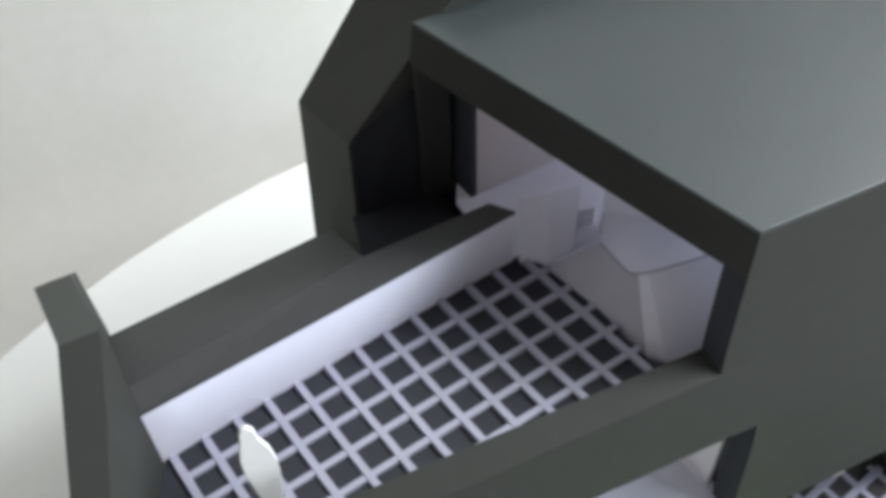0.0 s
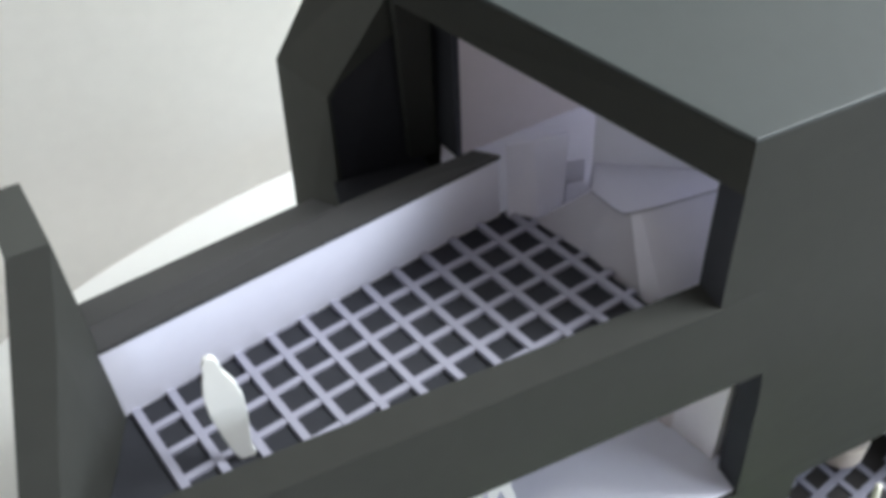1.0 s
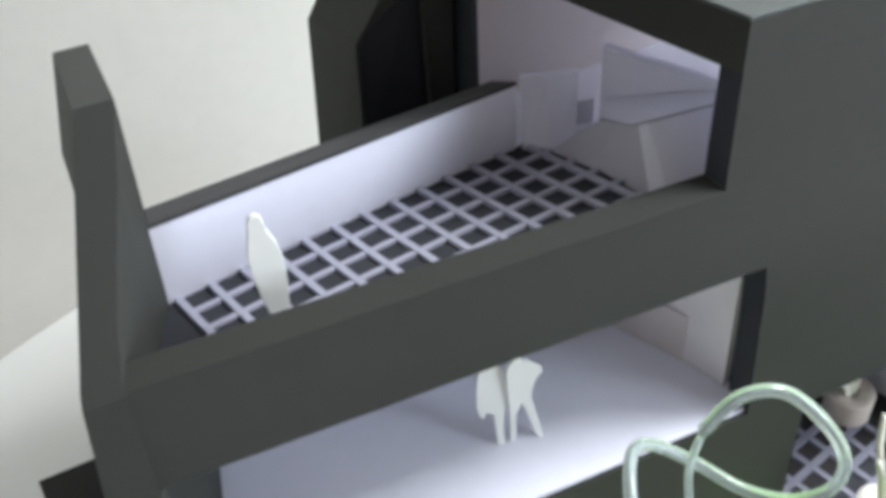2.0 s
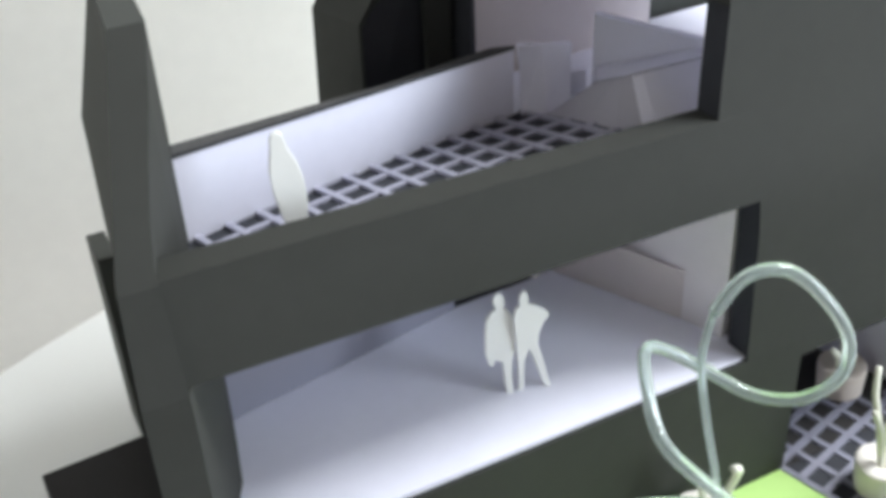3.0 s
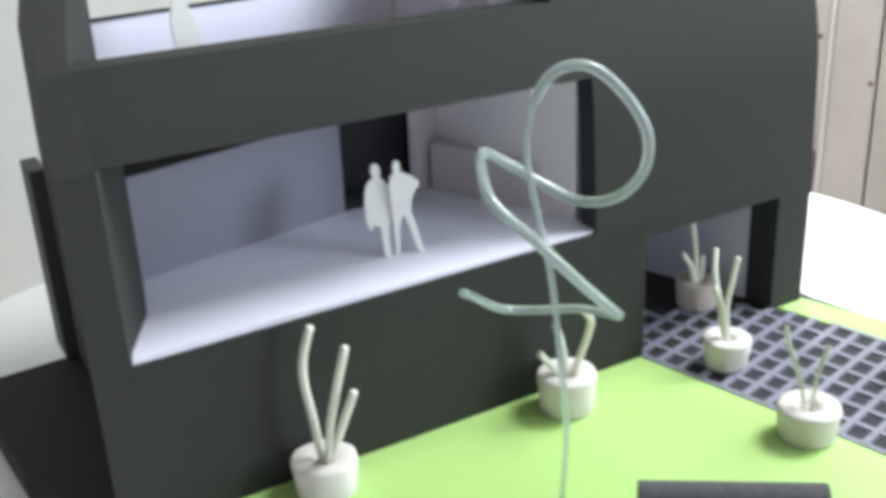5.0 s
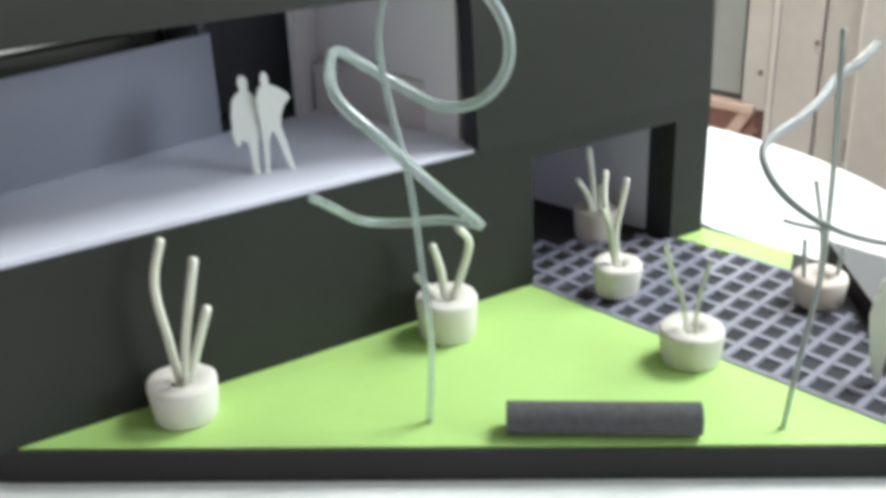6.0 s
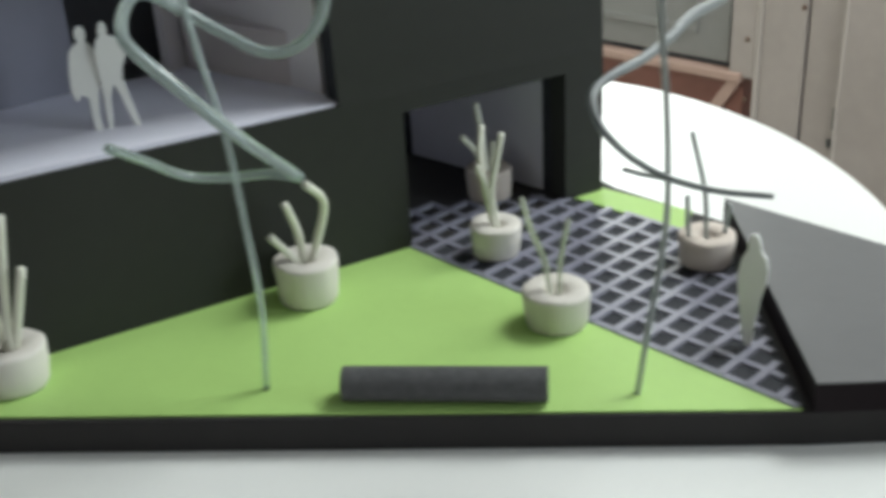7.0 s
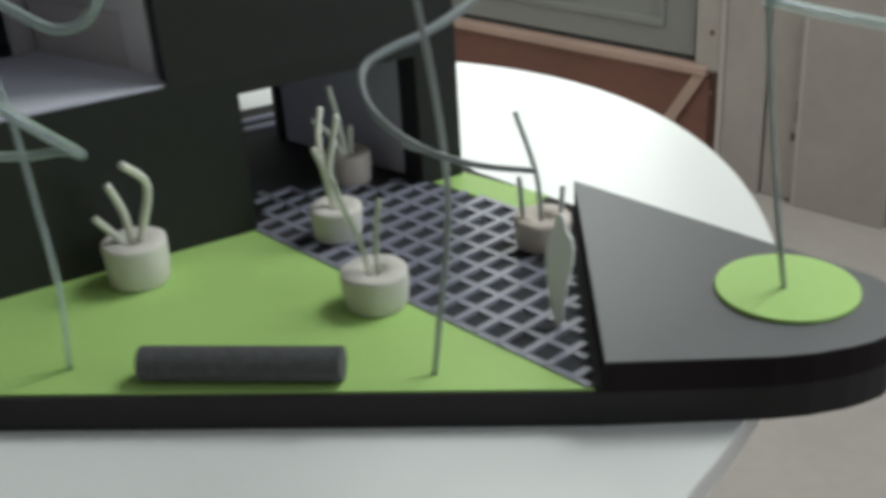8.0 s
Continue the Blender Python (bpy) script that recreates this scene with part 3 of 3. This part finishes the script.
part("room_wall", wall((-0.55, 0.995), (0.15, 1.03), 1.1, 1.62, 0.03), BLUSH, house, "blush grey card wall inside the tall block")
# black also for the dark slot beside the inner wall
part("slot_sheet", wall((-0.575, 1.08), (-0.556, 0.99), 1.1, 1.64, 0.02), BLACK, house, "black sheet standing for the dark slot beside the inner wall")
part("room_floor", slab([(-0.15, 0.30), (0.73, 0.18), (0.73, 1.12), (-0.55, 1.10), (-0.60, 1.0), (-0.565, 0.78), (-0.52, 0.70), (-0.32, 0.70)], 1.08, 1.10), WHITE, house)
# two unseen white sheets added to bounce light into the upper room
part("ceiling_bounce", prism([(-0.24, 0.26, 1.568), (0.73, 0.26, 1.568), (0.73, 1.09, 1.64), (-0.55, 0.98, 1.63)], [(-0.24, 0.26, 1.578), (0.73, 0.26, 1.578), (0.73, 1.09, 1.65), (-0.55, 0.98, 1.64)]), WHITE, house, "added white sheet under the roof, unseen, bouncing light")
part("wall_bounce", prism([(-0.19, 0.165, 1.105), (0.73, 0.165, 1.105), (0.73, 0.175, 1.105), (-0.19, 0.175, 1.105)], [(-0.19, 0.25, 1.565), (0.73, 0.25, 1.565), (0.73, 0.26, 1.565), (-0.19, 0.26, 1.565)]), WHITE, house, "added white sheet behind the front, unseen, bouncing light")
# white box with a leaning front, and the wall behind it
low = [(-0.508, 0.686, 1.09), (-0.47, 0.50, 1.12), (-0.44, 0.385, 1.14), (-0.425, 0.335, 1.15), (-0.402, 0.285, 1.155), (-0.365, 0.245, 1.16), (-0.32, 0.225, 1.16), (-0.19, 0.18, 1.16), (-0.10, 0.45, 1.12), (-0.28, 0.715, 1.10)]
high = [(-0.345, 0.625, 1.20), (-0.366, 0.50, 1.268), (-0.369, 0.465, 1.286), (-0.367, 0.446, 1.295), (-0.355, 0.434, 1.302), (-0.335, 0.424, 1.308), (-0.30, 0.414, 1.313), (-0.12, 0.39, 1.32), (-0.105, 0.45, 1.318), (-0.285, 0.71, 1.20)]
part("sill", slab([(-0.40, 0.13), (-0.2, 0.13), (-0.2, 0.22), (-0.40, 0.20)], 1.09, 1.22), BLACK, house)
bm = prism(low, high)
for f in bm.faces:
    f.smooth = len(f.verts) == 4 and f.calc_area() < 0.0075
    # left faces get a darker material: their shade is put into the colour
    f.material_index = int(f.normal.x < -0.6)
part("bench", creased(bm), WHITE, house, "white card box with a rounded corner in the upper room, left side darkened for shade").data.materials.append(SHADESIDE)
part("fold_edge", tube([Vector(p) + Vector((-0.001, 0, 0.001)) for p in high[:8]], 0.002, 6, straight=True), DIMLAVENDER, house, "thin grey fold line along the box")
part("divider", prism([(-0.288, 0.722, 1.1), (-0.102, 0.45, 1.1), (-0.082, 0.464, 1.1), (-0.268, 0.735, 1.1)], [(-0.297, 0.706, 1.373), (-0.100, 0.454, 1.339), (-0.080, 0.468, 1.339), (-0.277, 0.72, 1.373)]), WHITE, house, "white card divider in the upper room")
part("short_wall", prism([(-0.545, 0.702, 1.09), (-0.47, 0.678, 1.09), (-0.398, 0.676, 1.09), (-0.375, 0.70, 1.09), (-0.52, 0.73, 1.09)], [(-0.505, 0.792, 1.292), (-0.43, 0.78, 1.285), (-0.322, 0.783, 1.262), (-0.317, 0.802, 1.262), (-0.50, 0.812, 1.292)], 0.002), WHITE, house, "short white card wall in the upper room")
part("tab", wall((-0.37, 0.77), (-0.287, 0.752), 1.08, 1.18, 0.03), WHITE, house, "small white card tab")
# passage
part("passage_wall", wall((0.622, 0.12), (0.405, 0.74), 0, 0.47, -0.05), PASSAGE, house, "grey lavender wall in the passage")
part("passage_post", block(0.385, 0.43, 0.745, 0.80, 0, 0.469), BLACK, house, "black post at the end of the passage wall")
part("passage_post", block(0.617, 0.68, 0.0865, 0.135, 0, 0.469), BLACK, house, "black post at the mouth of the passage")
# unseen left wall, made pale to bounce light across the passage
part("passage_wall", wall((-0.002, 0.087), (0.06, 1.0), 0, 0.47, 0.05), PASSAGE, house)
part("passage_floor", slab([(0.06, 0.0), (0.62, 0.0), (0.62, 0.12), (0.40, 0.74), (0.38, 0.88), (0.075, 0.95)], 0.0, 0.003), PLATE, house, "dark grey passage floor")
part("passage_strip", block(0.18, 0.62, 0.93, 0.955, 0.001, 0.012), GRID, house, "pale strip across the passage floor")
part("passage_strip", block(0.18, 0.62, 1.03, 1.055, 0.001, 0.012), GRID, house, "pale strip across the passage floor")
# unseen ceiling, pale for the same bounced light
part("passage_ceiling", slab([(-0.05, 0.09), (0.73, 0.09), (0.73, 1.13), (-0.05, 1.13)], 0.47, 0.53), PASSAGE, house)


# ---- planters ----
def planter(base, r, h, twigs, thin=0.0132, label="small cream clay pot holding bare pale twigs", stick=None, ribs=0.0, clay=None):
    """twigs: lines of places that each bare twig passes."""
    ob = thing("planter", base, label, "planter", "potted twig trees")
    body = turned([(0, 0), (r * 0.86, 0), (r * 0.92, 0.01), (r * 0.96, h * 0.5), (r, h - 0.014), (r * 0.985, h - 0.004), (r * 0.93, h), (r * 0.58, h - 0.002), (r * 0.40, h - 0.004), (r * 0.32, h - 0.012), (r * 0.27, h - 0.02), (0, h - 0.022)], base, 108)
    for v in body.verts:
        d = Vector((v.co.x - base[0], v.co.y - base[1], 0))
        if v.co.z < base[2] + h * 0.7 and d.length > r * 0.8:
            v.co += d.normalized() * ribs * math.cos(36 * math.atan2(d.y, d.x))
        v.co += noise.noise_vector(v.co * 16 + Vector(base) * 9) * 0.0042
    part("pot", body, clay or CLAY, ob, smooth=True)
    for t in twigs:
        part("twig", tube(t, thin, 8, 6, thin * 0.92), stick or TWIG, ob, smooth=True)
    return ob


planter((-1.29, -0.105, 0.006), 0.099, 0.122, [[(-1.292, -0.10, 0.08), (-1.305, -0.09, 0.25), (-1.318, -0.08, 0.38), (-1.31, -0.075, 0.46), (-1.282, -0.08, 0.551)], [(-1.286, -0.112, 0.08), (-1.272, -0.15, 0.28), (-1.242, -0.223, 0.537)], [(-1.28, -0.105, 0.08), (-1.256, -0.145, 0.2), (-1.221, -0.213, 0.382)]])
planter((-0.425, -0.128, 0.006), 0.098, 0.138, [[(-0.432, -0.125, 0.1), (-0.432, -0.118, 0.2), (-0.445, -0.12, 0.26), (-0.47, -0.13, 0.33)], [(-0.417, -0.133, 0.1), (-0.39, -0.152, 0.2), (-0.367, -0.167, 0.29), (-0.378, -0.19, 0.35), (-0.438, -0.231, 0.419)], [(-0.437, -0.125, 0.11), (-0.472, -0.12, 0.165), (-0.522, -0.113, 0.234)]])
planter((0.103, -0.678, 0.006), 0.096, 0.112, [[(0.091, -0.671, 0.08), (0.078, -0.656, 0.2), (0.048, -0.636, 0.3), (0.028, -0.622, 0.394)], [(0.111, -0.681, 0.08), (0.112, -0.686, 0.2), (0.121, -0.711, 0.337)]], 0.0086, "ribbed cream pot holding thin clear twigs", CLEARTWIG, 0.0016)
planter((0.196, -0.212, 0.012), 0.083, 0.107, [[(0.193, -0.211, 0.08), (0.178, -0.186, 0.24), (0.193, -0.136, 0.33), (0.224, -0.101, 0.406)], [(0.2, -0.216, 0.08), (0.188, -0.206, 0.22), (0.213, -0.201, 0.32), (0.239, -0.193, 0.406)], [(0.188, -0.216, 0.08), (0.178, -0.201, 0.22), (0.156, -0.176, 0.31)]], 0.0112)
planter((0.69, -0.645, 0.012), 0.088, 0.097, [[(0.688, -0.645, 0.07), (0.668, -0.65, 0.25), (0.592, -0.664, 0.466)], [(0.638, -0.625, 0.07), (0.633, -0.62, 0.15), (0.63, -0.615, 0.24)], [(0.738, -0.665, 0.07), (0.743, -0.67, 0.13), (0.746, -0.675, 0.2)]], 0.008, "low tan clay pot with thin grey twigs on the paving", ROD, clay=TANCLAY)
planter((0.427, 0.197, 0.004), 0.083, 0.115, [[(0.417, 0.197, 0.09), (0.402, 0.192, 0.22), (0.375, 0.185, 0.369)], [(0.412, 0.197, 0.09), (0.357, 0.167, 0.2), (0.281, 0.127, 0.285)], [(0.437, 0.197, 0.09), (0.442, 0.197, 0.16), (0.445, 0.197, 0.21)]], 0.012, "tan clay pot with bare twigs in the passage", clay=TANCLAY)

# charcoal log
log = tube([(-0.575, -0.685, 0.052), (-0.14, -0.987, 0.052)], 0.046, 24, 8, straight=True)
solo("foam_log", bevel(log, 0.004, [e for e in log.edges if len(e.link_faces) == 2 and any(len(f.verts) > 4 for f in e.link_faces)]), FELT, (-0.34, -0.8, 0.006), "charcoal grey foam log lying on the lawn", "log")


# ---- sculptures of bent tube ----
def sculpture(base, stem, loop, label, stem_mat=None, branch=None, loop_mat=None, tip=0.015):
    ob = thing("tube_tree", base, label, "sculpture", "bent tube trees")
    part("stem", tube(stem, 0.0092 if stem_mat is None else 0.0078, 8, 6), stem_mat or TUBE, ob, smooth=True)
    if branch:
        part("branch", tube(branch, 0.0125 if loop_mat is None else 0.006, 10, 6), loop_mat or TUBE, ob, smooth=True)
    if loop:
        part("loop", tube(loop, 0.015, 10, 8, tip), loop_mat or TUBE, ob, smooth=True)
    return ob


sculpture((-0.73, -0.528, 0.006), [(-0.73, -0.528, 0.001), (-0.709, -0.52, 0.245), (-0.713, -0.493, 0.482), (-0.722, -0.468, 0.704), (-0.748, -0.437, 0.901), (-0.761, -0.413, 1.064), (-0.739, -0.41, 1.186)],
          [(-0.739, -0.41, 1.186), (-0.67, -0.42, 1.259), (-0.583, -0.449, 1.261), (-0.511, -0.499, 1.189), (-0.463, -0.538, 1.084), (-0.462, -0.532, 0.976), (-0.505, -0.473, 0.888), (-0.569, -0.389, 0.864), (-0.646, -0.31, 0.912), (-0.736, -0.265, 0.98), (-0.817, -0.291, 1.033), (-0.888, -0.393, 1.032), (-0.931, -0.514, 0.986), (-0.865, -0.601, 0.897), (-0.746, -0.636, 0.758), (-0.598, -0.61, 0.608)], "pale translucent bent tube tree standing on the lawn", branch=[(-0.598, -0.61, 0.608), (-0.626, -0.468, 0.578), (-0.696, -0.364, 0.55), (-0.797, -0.33, 0.569), (-0.9, -0.372, 0.648), (-1.002, -0.471, 0.737)])
sculpture((0.061, -1.094, 0.006), [(0.061, -1.093, 0.001), (0.087, -1.092, 0.162), (0.111, -1.098, 0.323), (0.122, -1.108, 0.483), (0.11, -1.118, 0.644), (0.084, -1.134, 0.806), (0.052, -1.15, 0.969), (0.021, -1.167, 1.133)],
          [(0.62, -0.80, 0.92), (0.5, -0.842, 0.899), (0.383, -0.873, 0.886), (0.272, -0.917, 0.857), (0.163, -0.949, 0.834), (0.064, -0.968, 0.821), (-0.008, -0.993, 0.804), (-0.043, -1.038, 0.776), (-0.048, -1.091, 0.736), (-0.018, -1.147, 0.689), (0.038, -1.211, 0.648), (0.116, -1.282, 0.622), (0.208, -1.356, 0.611)], "pale translucent bent tube tree on a dark stem near the paving", ROD, [(0.056, -1.022, 0.604), (0.08, -1.055, 0.597), (0.115, -1.105, 0.592)], LOOPROD, 0.0065)
sculpture((0.965, -1.378, 0.091), [(0.965, -1.378, 0.085), (0.928, -1.37, 0.3), (0.902, -1.345, 0.6), (0.875, -1.335, 0.86)], [(0.84, -1.38, 0.88), (0.97, -1.40, 0.835), (1.10, -1.41, 0.795), (1.27, -1.40, 0.745), (1.40, -1.30, 0.74)], "bent tube tree on a thin grey stem over the disc", ROD, [(0.875, -1.335, 0.86), (0.862, -1.35, 0.875), (0.84, -1.38, 0.88)])


# ---- flat paper figures ----
STANDING = [(0.0, 0.0), (0.16, 0.0), (0.15, 0.18), (0.2, 0.34), (0.27, 0.42), (0.28, 0.62), (0.27, 0.77), (0.18, 0.825), (0.08, 0.86), (0.13, 0.9), (0.12, 0.96), (0.05, 1.0), (-0.07, 1.0), (-0.13, 0.95), (-0.12, 0.89), (-0.07, 0.86), (-0.2, 0.825), (-0.32, 0.76), (-0.38, 0.6), (-0.4, 0.42), (-0.34, 0.31), (-0.24, 0.31), (-0.2, 0.36), (-0.04, 0.33), (-0.02, 0.15)]
TAPERED = [(0.0, 0.0), (0.16, 0.0), (0.22, 0.06), (0.24, 0.2), (0.34, 0.4), (0.46, 0.55), (0.50, 0.70), (0.40, 0.80), (0.22, 0.85), (0.18, 0.91), (0.10, 0.97), (-0.04, 1.0), (-0.18, 0.98), (-0.24, 0.92), (-0.22, 0.86), (-0.38, 0.78), (-0.48, 0.64), (-0.40, 0.45), (-0.24, 0.22), (-0.06, 0.03)]
AKIMBO = [(0.30, 0.0), (0.44, 0.0), (0.40, 0.06), (0.24, 0.34), (0.16, 0.45), (0.2, 0.56), (0.32, 0.66), (0.47, 0.72), (0.45, 0.76), (0.28, 0.81), (0.1, 0.85), (-0.05, 0.87), (-0.03, 0.92), (-0.06, 0.98), (-0.14, 1.0), (-0.22, 0.98), (-0.27, 0.92), (-0.24, 0.87), (-0.36, 0.83), (-0.42, 0.74), (-0.40, 0.5), (-0.38, 0.3), (-0.38, 0.04), (-0.42, 0.0), (-0.28, 0.0), (-0.26, 0.04), (-0.2, 0.3), (-0.08, 0.42), (0.04, 0.3), (0.24, 0.05)]
SIDEWAYS = [(0.0, 0.0), (0.36, 0.0), (0.40, 0.03), (0.34, 0.10), (0.40, 0.26), (0.47, 0.44), (0.47, 0.58), (0.38, 0.72), (0.25, 0.80), (0.17, 0.85), (0.15, 0.91), (0.09, 0.97), (-0.04, 1.0), (-0.18, 0.99), (-0.27, 0.94), (-0.29, 0.87), (-0.36, 0.79), (-0.44, 0.66), (-0.42, 0.48), (-0.30, 0.28), (-0.14, 0.08)]


def figure(prof, base, h, w, turn, label, lean=0.0):
    """A flat cut-out in one outline; lean: how far its head leans back."""
    c, s = math.cos(radians(turn)), math.sin(radians(turn))
    sides = []
    for d in (0.006, -0.006):
        sides.append([(base[0] + a * w * c + (d - lean * b) * s, base[1] + a * w * s - (d - lean * b) * c, base[2] + b * h) for a, b in prof])
    return solo("paper_figure", prism(*sides, 0.0018), PAPER, base, label, "scale figure", "paper scale figures")


figure(STANDING, (-0.887, 0.220, 0.549), 0.287, 0.124, -16, "white paper scale figure with hanging arms standing on the lower deck", 0.085)
figure(AKIMBO, (-0.808, 0.204, 0.549), 0.30, 0.112, -16, "white paper scale figure with bent elbow on the lower deck", 0.055)
figure(SIDEWAYS, (-1.403, 0.295, 1.178), 0.275, 0.086, -6, "white paper scale figure leaning back on the terrace grid", 0.075)
figure(TAPERED, (0.443, -1.078, 0.012), 0.31, 0.08, -55, "slim white paper scale figure standing on the paving", 0.05)
